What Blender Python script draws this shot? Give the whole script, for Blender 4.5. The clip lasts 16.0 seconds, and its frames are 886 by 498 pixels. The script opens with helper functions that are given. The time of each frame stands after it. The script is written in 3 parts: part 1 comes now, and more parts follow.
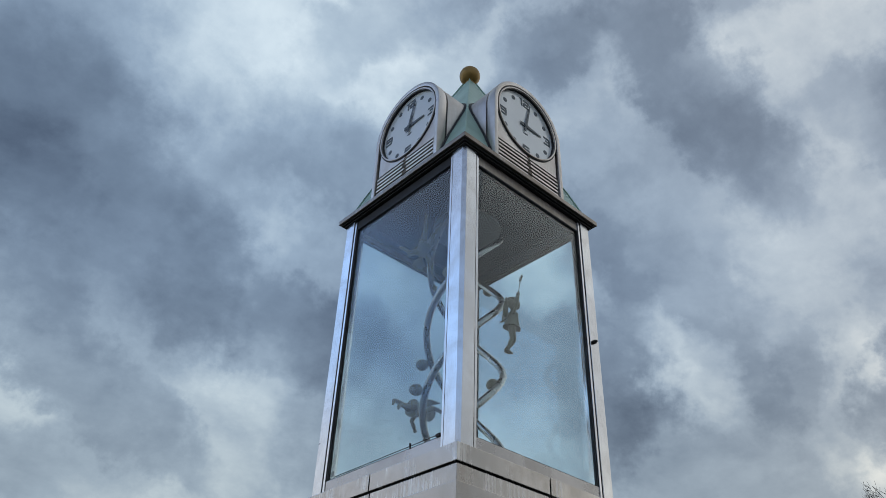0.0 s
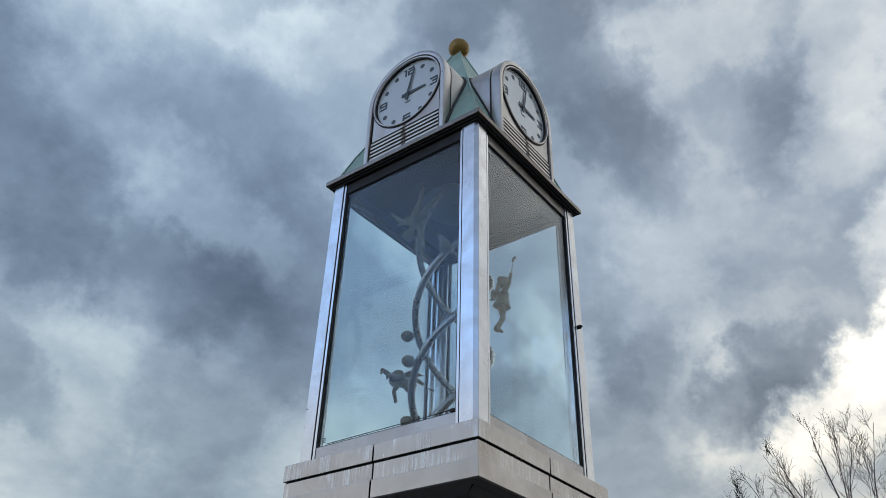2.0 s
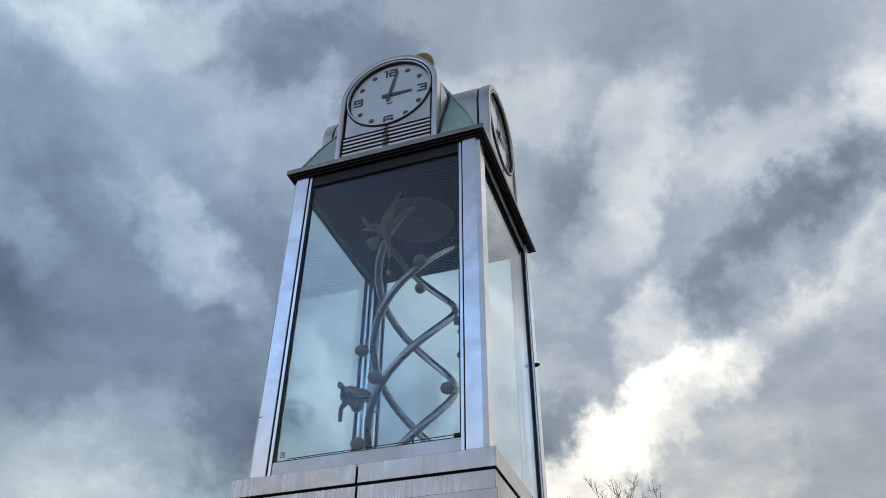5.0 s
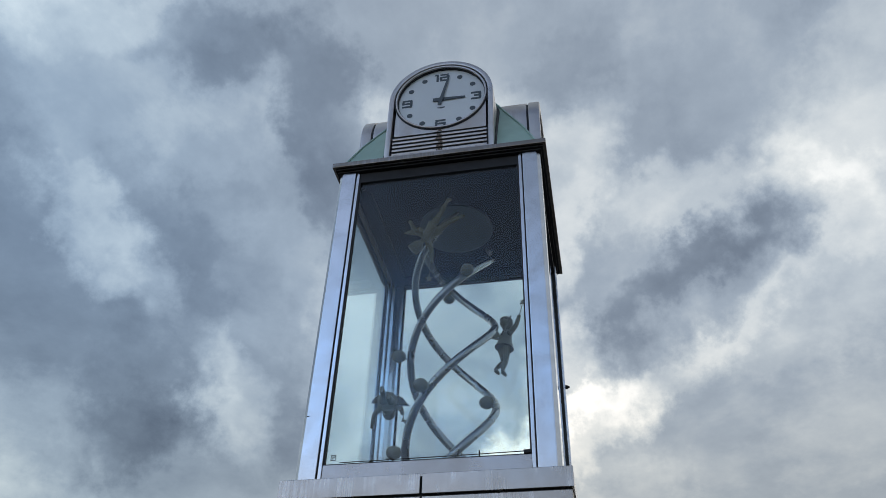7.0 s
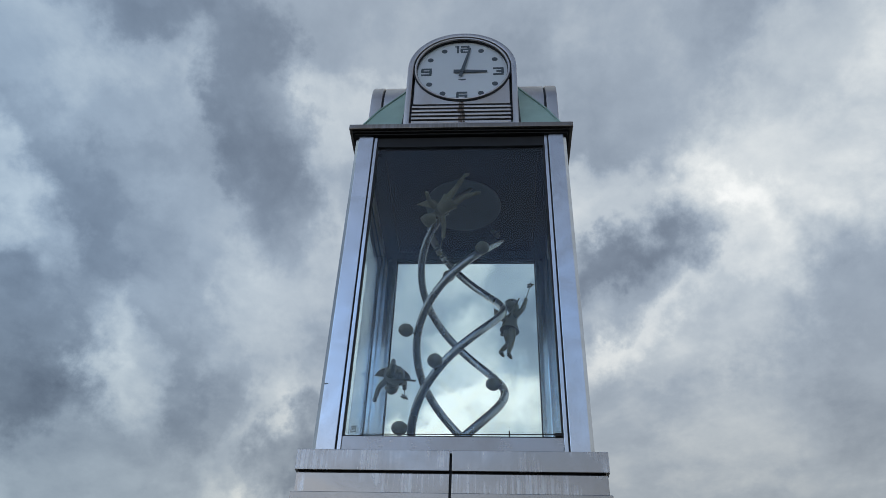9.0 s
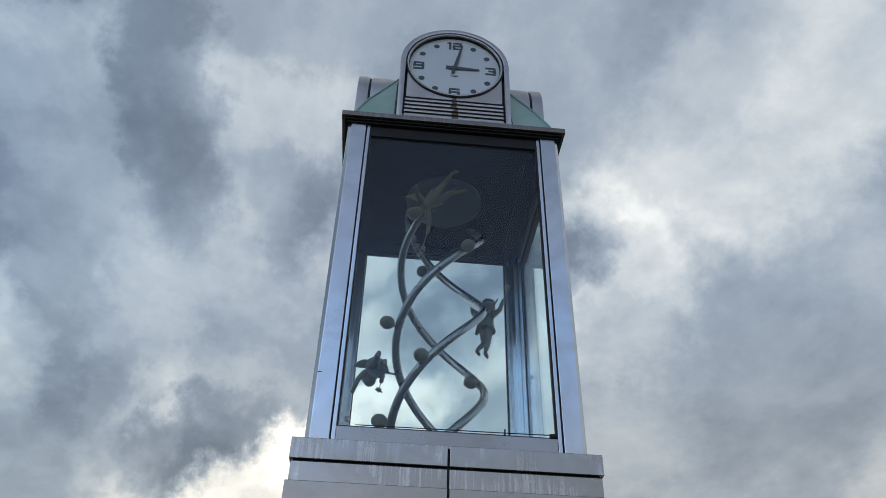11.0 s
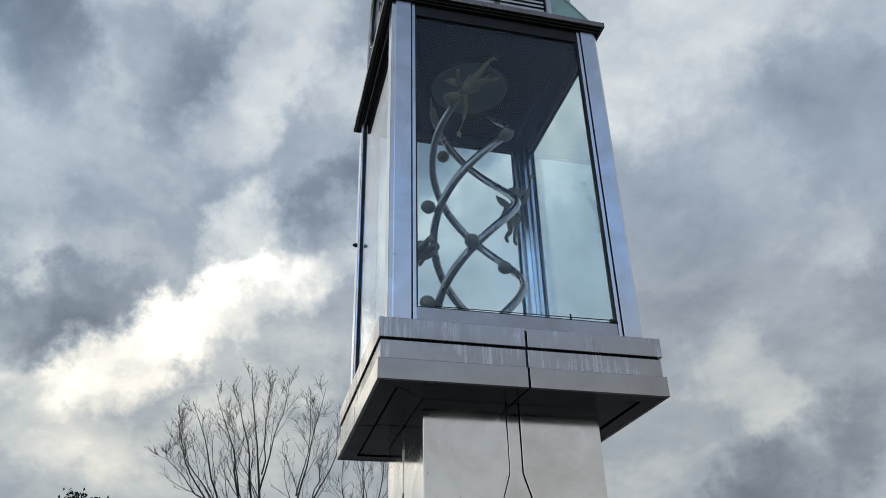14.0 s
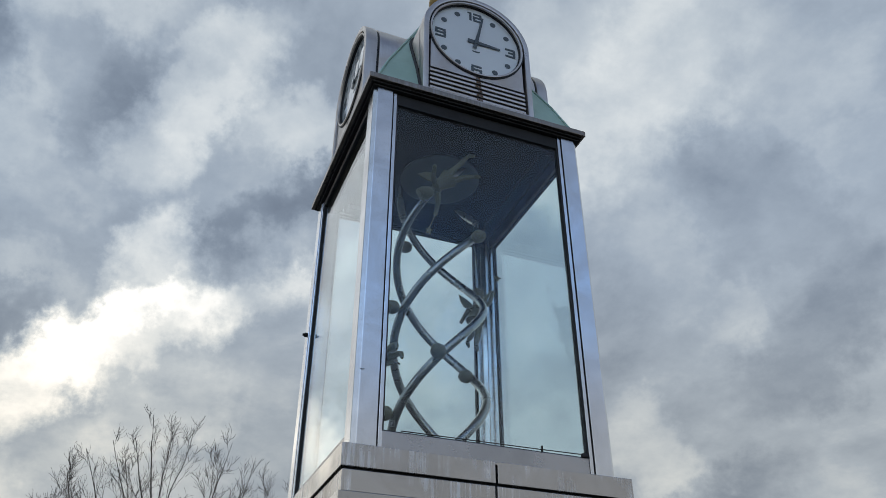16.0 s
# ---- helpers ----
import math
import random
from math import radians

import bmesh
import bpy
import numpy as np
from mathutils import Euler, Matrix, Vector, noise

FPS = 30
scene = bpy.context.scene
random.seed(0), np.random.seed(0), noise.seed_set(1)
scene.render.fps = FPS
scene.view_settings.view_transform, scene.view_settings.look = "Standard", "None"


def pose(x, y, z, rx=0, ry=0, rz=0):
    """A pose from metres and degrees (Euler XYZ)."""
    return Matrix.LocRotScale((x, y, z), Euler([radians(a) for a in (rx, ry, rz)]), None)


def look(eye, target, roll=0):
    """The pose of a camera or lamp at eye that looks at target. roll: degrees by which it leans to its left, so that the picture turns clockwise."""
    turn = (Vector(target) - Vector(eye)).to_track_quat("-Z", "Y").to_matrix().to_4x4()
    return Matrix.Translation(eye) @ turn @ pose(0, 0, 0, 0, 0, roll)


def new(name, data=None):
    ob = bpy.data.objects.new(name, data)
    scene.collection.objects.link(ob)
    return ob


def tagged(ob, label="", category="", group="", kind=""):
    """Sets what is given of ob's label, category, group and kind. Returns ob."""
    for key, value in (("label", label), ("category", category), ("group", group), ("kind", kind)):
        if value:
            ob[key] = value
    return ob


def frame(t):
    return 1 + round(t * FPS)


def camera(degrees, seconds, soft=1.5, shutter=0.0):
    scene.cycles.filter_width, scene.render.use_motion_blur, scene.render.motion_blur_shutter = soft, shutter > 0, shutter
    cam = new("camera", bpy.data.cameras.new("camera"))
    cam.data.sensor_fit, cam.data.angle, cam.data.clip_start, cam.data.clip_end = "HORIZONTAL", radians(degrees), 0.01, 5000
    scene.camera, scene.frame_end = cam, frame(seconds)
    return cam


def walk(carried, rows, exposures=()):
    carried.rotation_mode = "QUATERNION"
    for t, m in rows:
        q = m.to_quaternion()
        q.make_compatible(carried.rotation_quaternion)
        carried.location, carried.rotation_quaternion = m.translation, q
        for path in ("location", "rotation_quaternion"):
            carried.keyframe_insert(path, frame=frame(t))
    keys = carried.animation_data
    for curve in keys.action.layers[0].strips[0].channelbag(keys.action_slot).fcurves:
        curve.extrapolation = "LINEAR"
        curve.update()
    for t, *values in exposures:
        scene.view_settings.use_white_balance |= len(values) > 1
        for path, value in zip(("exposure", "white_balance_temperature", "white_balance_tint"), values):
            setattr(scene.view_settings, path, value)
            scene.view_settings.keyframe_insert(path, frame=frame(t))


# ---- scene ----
cam = camera(59.2, 16.0, soft=0.7)
PATH = [
    (0, (-4.146, -4.371, 1.68), (-3.077, -3.157, 2.856), 2.4),
    (0.5, (-4.312, -4.154, 1.703), (-3.203, -2.963, 2.866), 2.4),
    (1, (-4.431, -3.998, 1.697), (-3.267, -2.838, 2.837), 2.5),
    (1.5, (-4.688, -3.83, 1.711), (-3.455, -2.725, 2.833), 2.3),
    (2, (-4.833, -3.638, 1.715), (-3.525, -2.616, 2.829), 1.8),
    (2.5, (-4.839, -3.377, 1.709), (-3.47, -2.451, 2.834), 1.0),
    (3, (-4.868, -3.167, 1.727), (-3.448, -2.34, 2.868), 0.3),
    (3.5, (-5.059, -2.962, 1.731), (-3.605, -2.224, 2.89), -0.1),
    (4, (-5.196, -2.725, 1.727), (-3.715, -2.07, 2.901), -0.5),
    (4.5, (-5.167, -2.366, 1.747), (-3.67, -1.78, 2.936), -0.1),
    (7, (-5.274, -1.046, 1.751), (-3.75, -0.711, 3.002), 2.0),
    (7.5, (-5.353, -0.678, 1.767), (-3.796, -0.419, 2.995), 1.9),
    (8, (-5.363, -0.567, 1.77), (-3.793, -0.329, 2.986), 2.3),
    (8.5, (-5.243, -0.386, 1.752), (-3.671, -0.202, 2.974), 2.4),
    (9, (-5.171, -0.228, 1.759), (-3.6, -0.109, 2.991), 2.4),
    (11.5, (-5.118, 0.595, 1.729), (-3.537, 0.416, 2.94), 1.2),
    (12, (-5.231, 0.804, 1.727), (-3.626, 0.572, 2.896), 0.7),
    (12.5, (-5.328, 0.985, 1.734), (-3.692, 0.709, 2.851), -0.3),
    (13, (-5.245, 1.176, 1.696), (-3.586, 0.853, 2.765), -1.4),
    (13.5, (-5.155, 1.4, 1.743), (-3.478, 1.014, 2.763), -1.7),
    (14, (-5.02, 1.577, 1.713), (-3.335, 1.139, 2.698), -1.4),
    (14.5, (-4.868, 1.746, 2.036), (-3.194, 1.247, 3.008), -0.5),
    (15, (-4.819, 1.773, 2.208), (-3.184, 1.213, 3.215), -0.1),
    (15.5, (-4.81, 1.774, 2.237), (-3.215, 1.185, 3.29), -0.1),
    (16, (-4.842, 1.895, 2.231), (-3.283, 1.275, 3.319), 0.1),
]
walk(cam, [(t, look(eye, target, roll)) for t, eye, target, roll in PATH])

# ---- world: broken overcast with a bright gap low in the east ----
# azimuth, elevation, half-lengths along and across, lean (degrees), strength in stops
GAPS_EAST = [(-52, 41, 11, 5.5, 0, 0.21), (-49, 26, 7, 3.5, 0, 0.2), (-37, 17, 7, 3.5, 120, 0.41), (-34, 44, 18, 9, 30, 0.72), (-22, 38, 7, 3.5, 120, 0.39),
             (-19, 26, 11, 5.5, 60, 0.24), (-19, 50, 18, 9, 120, 0.19), (-16, 32, 11, 5.5, 0, 0.47), (-10, 26, 18, 9, 30, 0.06), (-10, 32, 12, 4, 30, 0.48),
             (-10, 41, 7, 3.5, 0, 0.53), (-1, 20, 7, 3.5, 30, 0.47), (4, 14, 16, 6, 0, 0.25), (2, 29, 7, 3.5, 60, 0.75), (2, 32, 7, 3.5, 120, 0.25)]
GAPS_NORTH = [(2, 41, 12, 4, 60, 0.77), (5, 23, 12, 3.7, 30, 1.25), (11, 26, 12, 4, 150, 0.38), (11, 47, 12, 4, 0, 0.5), (14, 17, 12, 4, 150, 0.45),
              (17, 36, 11, 5.5, 60, 0.32), (17, 23, 7, 3.5, 90, 0.6), (29, 26, 7, 3.5, 120, 0.51), (35, 44, 7, 3.5, 30, 0.27), (41, 35, 7, 3.5, 150, 0.59),
              (44, 20, 11, 5.5, 30, 0.53), (47, 50, 12, 4, 30, 0.28), (59, 35, 9, 4, 150, 0.45), (68, 53, 13, 13, 0, 0.81), (71, 20, 13, 13, 0, 0.51)]
MASSES_EAST = [(-49, 23, 7, 3.5, 30, 0.4), (-49, 32, 11, 5.5, 120, 0.37), (-37, 11, 12, 4, 30, 0.71), (-31, 50, 8, 8, 0, 0.34), (-28, 29, 18, 9, 150, 0.3),
               (-10, 35, 12, 4, 30, 0.76), (-10, 47, 11, 5.5, 0, 0.2), (2, 47, 12, 4, 60, 0.3), (5, 26, 12, 4, 150, 0.2), (8, 38, 12, 4, 120, 0.34),
               (14, 23, 7, 3.5, 30, 0.9), (17, 29, 5, 5, 0, 0.12), (20, 23, 7, 3.5, 150, 0.27), (23, 45, 13, 4.5, 115, 0.78), (26, 26, 7, 3.5, 120, 0.4),
               (29, 20, 11, 5.5, 150, 0.13)]
MASSES_NORTH = [(32, 35, 12, 4, 150, 0.26), (35, 23, 7, 3.5, 30, 0.43), (35, 29, 12, 4, 90, 0.36), (35, 41, 12, 4, 30, 0.23), (38, 50, 7, 3.5, 30, 0.59),
                (47, 29, 18, 9, 150, 0.66), (53, 20, 8, 8, 0, 0.3), (53, 53, 12, 4, 30, 0.54), (59, 29, 12, 4, 0, 0.44), (59, 41, 11, 5.5, 150, 0.41),
                (68, 32, 12, 4, 90, 0.3), (74, 17, 7, 3.5, 0, 0.51), (74, 23, 12, 4, 150, 0.81), (80, 35, 18, 9, 150, 0.81), (83, 35, 5, 5, 0, 0.3),
                (89, 44, 18, 9, 60, 0.32)]
SUN_AZ, SUN_EL = 4.0, 25.0


class Nodes:
    """A short hand for node trees."""

    def __init__(self, tree):
        self.t = tree
        tree.nodes.clear()

    def add(self, kind, *ins, **sets):
        n = self.t.nodes.new("ShaderNode" + kind)
        for k, v in sets.items():
            if k in NODE_SETTERS:
                NODE_SETTERS[k](n, v)
        for i, v in ins:
            if isinstance(v, bpy.types.NodeSocket):
                self.t.links.new(v, n.inputs[i])
            elif v is not None:
                n.inputs[i].default_value = v
        return n

    def math(self, op, a, b=None, c=None, clamp=False):
        n = self.add("Math", (0, a), (1, b), (2, c), op=op)
        n.use_clamp = clamp
        return n.outputs[0]

    def vec(self, op, a, b=None, scale=None):
        n = self.add("VectorMath", (0, a), (1, b), op=op)
        if scale is not None:
            if isinstance(scale, bpy.types.NodeSocket):
                self.t.links.new(scale, n.inputs["Scale"])
            else:
                n.inputs["Scale"].default_value = scale
        return n.outputs["Value"] if op in ("DOT_PRODUCT", "LENGTH") else n.outputs[0]

    def noise(self, v, scale, detail=4, rough=.5, warp=0.0):
        return self.add("TexNoise", ("Vector", v), ("Scale", scale), ("Detail", detail), ("Roughness", rough), ("Distortion", warp))

    def remap(self, v, a, b, c=0.0, d=1.0, smooth=False):
        n = self.add("MapRange", (0, v), (1, a), (2, b), (3, c), (4, d))
        if smooth:
            n.interpolation_type = "SMOOTHSTEP"
        return n.outputs[0]

    def ramp(self, v, stops):
        n = self.add("ValToRGB", (0, v))
        e = n.color_ramp.elements
        while len(e) < len(stops):
            e.new(0.5)
        for el, (p, c) in zip(e, stops):
            el.position, el.color = p, (*c, 1)
        return n.outputs[0]

    def mix(self, f, a, b):
        n = self.add("Mix", dtype="RGBA")
        for i, v in ((0, f), (6, a), (7, b)):
            if isinstance(v, bpy.types.NodeSocket):
                self.t.links.new(v, n.inputs[i])
            else:
                n.inputs[i].default_value = v if i == 0 or len(v) == 4 else (*v, 1)
        return n.outputs[2]


def set_op(n, v):
    n.operation = v


def set_dtype(n, v):
    n.data_type = v


NODE_SETTERS = {"op": set_op, "dtype": set_dtype}


def heading(az, el):
    a, e = radians(az), radians(el)
    return Vector((math.cos(a) * math.cos(e), math.sin(a) * math.cos(e), math.sin(e)))


def srgb(r, g, b):
    return tuple(((c / 255 + .055) / 1.055) ** 2.4 if c > 10 else c / 3294 for c in (r, g, b))


def make_world():
    w = bpy.data.worlds.new("overcast_sky")
    scene.world = w
    w.use_nodes = True
    k = Nodes(w.node_tree)
    way = k.add("TexCoord").outputs["Generated"]
    xyz = k.add("SeparateXYZ", (0, way))
    up = k.math("MAXIMUM", xyz.outputs[2], 0.0)
    # the cloud layer is a sheet overhead, so that it closes up towards the horizon
    inv = k.math("DIVIDE", 1.0, k.math("ADD", up, 0.45))
    sheet = k.vec("SCALE", way, scale=inv)
    w1 = k.noise(sheet, 1.3, 2, .5).outputs["Color"]
    bent = k.vec("ADD", sheet, k.vec("SCALE", k.vec("SUBTRACT", w1, (.5, .5, .5)), scale=0.28))
    big = k.noise(bent, 2.5, 6, .52).outputs[0]
    fine = k.noise(bent, 7.5, 6, .55).outputs[0]
    # ragged outlines of the masses: the direction itself is pushed about by noise
    wob = k.noise(way, 8.0, 5, .56).outputs["Color"]
    dirn = k.vec("NORMALIZE", k.vec("ADD", way, k.vec("SCALE", k.vec("SUBTRACT", wob, (.5, .5, .5)), scale=0.10)))
    torn = k.noise(way, 19.0, 6, .62).outputs["Color"]
    dirn = k.vec("NORMALIZE", k.vec("ADD", dirn, k.vec("SCALE", k.vec("SUBTRACT", torn, (.5, .5, .5)), scale=0.11)))
    # v: brightness in stops over the mean of the cover
    v = k.math("MULTIPLY_ADD", k.math("SUBTRACT", big, .5), 0.40, -0.01)
    v = k.math("MULTIPLY_ADD", k.math("SUBTRACT", fine, .5), 0.95, v)
    puff = k.noise(bent, 4.3, 9, .60).outputs[0]
    v = k.math("ADD", v, k.remap(puff, .44, .56, -.08, .08, True))
    curl = k.noise(k.vec("MULTIPLY", sheet, (1.0, 1.0, 1.7)), 14.0, 7, .62).outputs[0]
    v = k.math("MULTIPLY_ADD", k.math("SUBTRACT", curl, .5), 0.62, v)
    for rows, sign in ((GAPS_EAST + GAPS_NORTH, 1), (MASSES_EAST + MASSES_NORTH, -1)):
        for az, el, along, across, lean, amp in rows:
            c, s = math.cos(radians(lean)), math.sin(radians(lean))
            mid = heading(az, el)
            right = Vector((math.sin(radians(az)), -math.cos(radians(az)), 0))
            top = right.cross(mid)
            p = k.vec("DOT_PRODUCT", dirn, tuple((right * c + top * s) / radians(along)))
            q = k.vec("DOT_PRODUCT", dirn, tuple((top * c - right * s) / radians(across)))
            d = k.math("MULTIPLY_ADD", p, p, k.math("MULTIPLY", q, q))
            v = k.math("ADD", v, k.remap(d, 1.0, .1, 0.0, sign * amp, True))
    tone = k.remap(v, -1.6, 1.6, 0.0, 1.0)
    cloud = k.ramp(tone, [(.03, srgb(88, 99, 116)), (.125, srgb(105, 117, 134)), (.3125, srgb(130, 143, 160)), (.5, srgb(159, 172, 187)),
                          (.656, srgb(190, 200, 209)), (.8125, srgb(226, 231, 233)), (.95, (1.10, 1.10, 1.08))])
    sky = k.add("TexSky")
    sky.sky_type, sky.sun_disc = "NISHITA", False
    sky.sun_elevation, sky.sun_rotation = radians(SUN_EL), radians(90 - SUN_AZ)
    clear = k.vec("SCALE", sky.outputs[0], scale=0.11)
    # low in the east the cloud is neutral, in the north bluer, and in the west the cover breaks
    warm = k.add("Mix", dtype="RGBA")
    warm.blend_type = "MULTIPLY"
    k.t.links.new(k.remap(xyz.outputs[2], .58, .26, 0.0, 1.0, True), warm.inputs[0])
    k.t.links.new(cloud, warm.inputs[6])
    warm.inputs[7].default_value = (1.07, 1.0, .905, 1)
    blue = k.add("Mix", dtype="RGBA")
    blue.blend_type = "MULTIPLY"
    k.t.links.new(k.remap(xyz.outputs[1], .10, .65, 0.0, 1.0, True), blue.inputs[0])
    k.t.links.new(warm.outputs[2], blue.inputs[6])
    blue.inputs[7].default_value = (.89, 1.0, 1.09, 1)
    open_sky = k.ramp(k.math("MULTIPLY_ADD", k.math("SUBTRACT", big, .5), .22, xyz.outputs[2]),
                      [(.16, (.54, .54, .54)), (.36, (.48, .50, .54)), (.44, (.40, .64, 1.10)), (.57, (.38, .60, 1.06)), (.65, (.37, .46, .66)), (.71, (.28, .37, .58)), (.78, (.10, .16, .31)), (.97, (.06, .10, .24))])
    open_sky = k.mix(.25, open_sky, clear)
    # the clearest stretch lies in the north-west
    bright = k.remap(k.vec("DOT_PRODUCT", way, (-.68, .73, 0.0)), .52, .85, 1.0, 1.85, True)
    open_sky = k.vec("SCALE", open_sky, scale=bright)
    west = k.remap(xyz.outputs[0], .02, -.42, 0.0, 1.0, True)
    hole = k.remap(fine, .40, .66, 1.0, 0.60, True)
    col = k.mix(k.math("MULTIPLY", west, hole, clamp=True), blue.outputs[2], open_sky)
    # thinner cloud in the south
    south = k.remap(xyz.outputs[1], -.45, -.85, 1.0, 1.10, True)
    col = k.vec("SCALE", col, scale=south)
    back = k.add("Background", (0, col), (1, 1.0))
    out = k.add("OutputWorld", (0, back.outputs[0]))
    return w


make_world()
lamp = bpy.data.lights.new("sun", "SUN")
lamp.energy, lamp.angle, lamp.color = 0.5, radians(90), (1, .95, .87)
sun = new("sun", lamp)
sun.matrix_world = look(heading(SUN_AZ, SUN_EL) * 60, (0, 0, 3))

# ---- materials ----


def material(name):
    m = bpy.data.materials.new(name)
    m.use_nodes = True
    k = Nodes(m.node_tree)
    k.co = k.add("TexCoord").outputs["Object"]
    rnd = k.add("ObjectInfo").outputs["Random"]
    k.rnd = rnd
    k.at = k.vec("ADD", k.co, k.vec("SCALE", (7.0, 5.0, 9.0), scale=rnd))
    return m, k


def finish(m, k, base, rough, metal=0.0, bump=None, strength=.2, dist=.004, **more):
    b = k.add("BsdfPrincipled", ("Base Color", base if isinstance(base, bpy.types.NodeSocket) or len(base) == 4 else (*base, 1)), ("Roughness", rough), ("Metallic", metal))
    for i, v in more.items():
        b.inputs[i.replace("_", " ")].default_value = v
    if bump is not None:
        n = k.add("Bump", ("Height", bump), ("Strength", strength), ("Distance", dist))
        k.t.links.new(n.outputs[0], b.inputs["Normal"])
    k.add("OutputMaterial", (0, b.outputs[0]))
    return m


def steel(name, tone, rough, drips=0.0, tint=(1, 1, 1), spots=.0):
    """Brushed stainless steel with dull stains, and pale drip marks where rain runs off."""
    m, k = material(name)
    grain = k.noise(k.vec("MULTIPLY", k.at, (3, 3, 160)), 1.0, 3, .6).outputs[0]
    run = k.noise(k.vec("MULTIPLY", k.at, (48, 48, 1.3)), 1.0, 5, .65).outputs[0]
    stain = k.noise(k.at, 2.3, 6, .62, .4).outputs[0]
    speck = k.noise(k.at, 38.0, 3, .6).outputs[0]
    a = tuple(tone * c for c in tint)
    col = k.mix(k.remap(stain, .38, .72), a, tuple(.80 * c * t for c, t in zip(a, (1.0, .965, .92))))
    col = k.mix(k.remap(speck, .70, .78, 0, .45), col, tuple(.45 * c for c in a))
    if spots:
        mark = k.noise(k.vec("MULTIPLY", k.at, (75, 75, 17)), 1.0, 2, .5).outputs[0]
        col = k.mix(k.remap(mark, .735, .765, 0, spots), col, (.10, .09, .08))
    r = k.math("ADD", k.remap(stain, .3, .7, rough - .05, rough + .09), k.remap(grain, .3, .7, -.012, .012))
    if drips:
        # rust-brown bloom in broad clouds, then pale lime runs in patches
        bloom = k.noise(k.at, 1.6, 5, .62, .8).outputs[0]
        col = k.mix(k.remap(bloom, .50, .72, 0, .45), col, tuple(.72 * c * t for c, t in zip(a, (1.0, .84, .68))))
        patch = k.remap(k.noise(k.at, 3.1, 3, .55).outputs[0], .44, .58)
        f = k.math("MULTIPLY", k.remap(run, .46, .64, 0, drips), patch)
        col = k.mix(f, col, (.82, .81, .79))
        r = k.math("ADD", r, k.math("MULTIPLY", f, .40))
        r = k.math("ADD", r, k.remap(bloom, .40, .70, -.02, .12))
    return finish(m, k, col, r, 1.0)


def plain(name, base, rough, metal=0.0, var=.25, scale=5.0, strength=.15, **more):
    m, k = material(name)
    a = k.noise(k.at, scale, 6, .6, .3).outputs[0]
    b = k.noise(k.at, scale * 11, 3, .6).outputs[0]
    col = k.mix(k.remap(a, .3, .7), tuple(c * (1 + var * .4) for c in base), tuple(c * (1 - var) for c in base))
    col = k.mix(k.remap(b, .62, .8, 0, var), col, tuple(c * .6 for c in base))
    return finish(m, k, col, k.remap(a, .3, .7, rough - .06, rough + .08), metal, b, strength, .003, **more)


STEEL_POST = steel("brushed_steel_post", .70, .17)
STEEL_BAND = steel("stained_steel_band", .46, .16, .60, (1, .945, .885))
STEEL_LIP = steel("grey_steel_lower_band", .46, .15, 0, (1, .95, .90))
# same steel as the bands; the underside's shade is put into its tone
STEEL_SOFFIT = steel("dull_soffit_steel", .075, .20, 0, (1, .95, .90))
STEEL_RAIL = steel("grey_sill_steel", .42, .26, 0, (1, .96, .93))
STEEL_SHAFT = steel("satin_steel_shaft", .80, .12, 0, (1, .955, .89), .8)
STEEL_CASE = steel("clock_case_steel", .60, .33, .25, (1, .93, .86))
STEEL_EAVE = steel("eave_steel", .27, .32, .2, (1, .88, .76))
STEEL_TUBE = steel("polished_tube_steel", .40, .24)
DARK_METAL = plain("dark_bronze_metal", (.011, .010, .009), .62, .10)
RUBBER = plain("black_rubber_seal", (.012, .012, .013), .6)
# near-black blue: the case's inner shade and reflected sky are in this colour
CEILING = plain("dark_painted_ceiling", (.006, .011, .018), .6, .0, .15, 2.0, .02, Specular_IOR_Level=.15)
DISC = plain("pale_ceiling_disc", (.13, .15, .165), .5, .0, .12)
COPPER = plain("pale_green_roof_paint", (.34, .50, .43), .5, .0, .16, 3.0)
RIDGE = plain("dark_ridge_line", (.05, .07, .065), .6)
GOLD = plain("weathered_gold_finial", (.36, .22, .055), .45, .35, .35, 8.0)
DIAL = plain("white_clock_face", (.70, .745, .75), .35, .0, .04, 2.0, .02, Coat_Weight=1.0, Coat_Roughness=.02)
INK = plain("dark_grey_enamel", (.075, .095, .105), .45, .0, .15)
BRONZE = plain("olive_patina_bronze", (.19, .18, .125), .55, .15, .30, 14.0)
BARK = plain("dark_bark", (.055, .047, .042), .85, .0, .4, 6.0, .5)
LEAF = plain("dark_evergreen_leaf", (.035, .055, .022), .5, .0, .4, 3.0)
PAVING = plain("dark_paving", (.075, .073, .07), .8, .0, .3, .6, .4)
STICKER = plain("pale_sticker", (.30, .33, .32), .6)


def rust_material():
    """A thin brown bloom that lets the steel show between its runs."""
    m, k = material("rust_stain")
    run = k.noise(k.vec("MULTIPLY", k.at, (90, 90, 7)), 1.0, 4, .6).outputs[0]
    body = k.add("BsdfPrincipled", ("Base Color", (.13, .075, .045, 1)), ("Roughness", .85))
    clear = k.add("BsdfTransparent")
    top = k.add("MixShader", (0, k.remap(run, .36, .60, .10, .85)), (1, clear.outputs[0]), (2, body.outputs[0]))
    k.add("OutputMaterial", (0, top.outputs[0]))
    return m


RUST = rust_material()


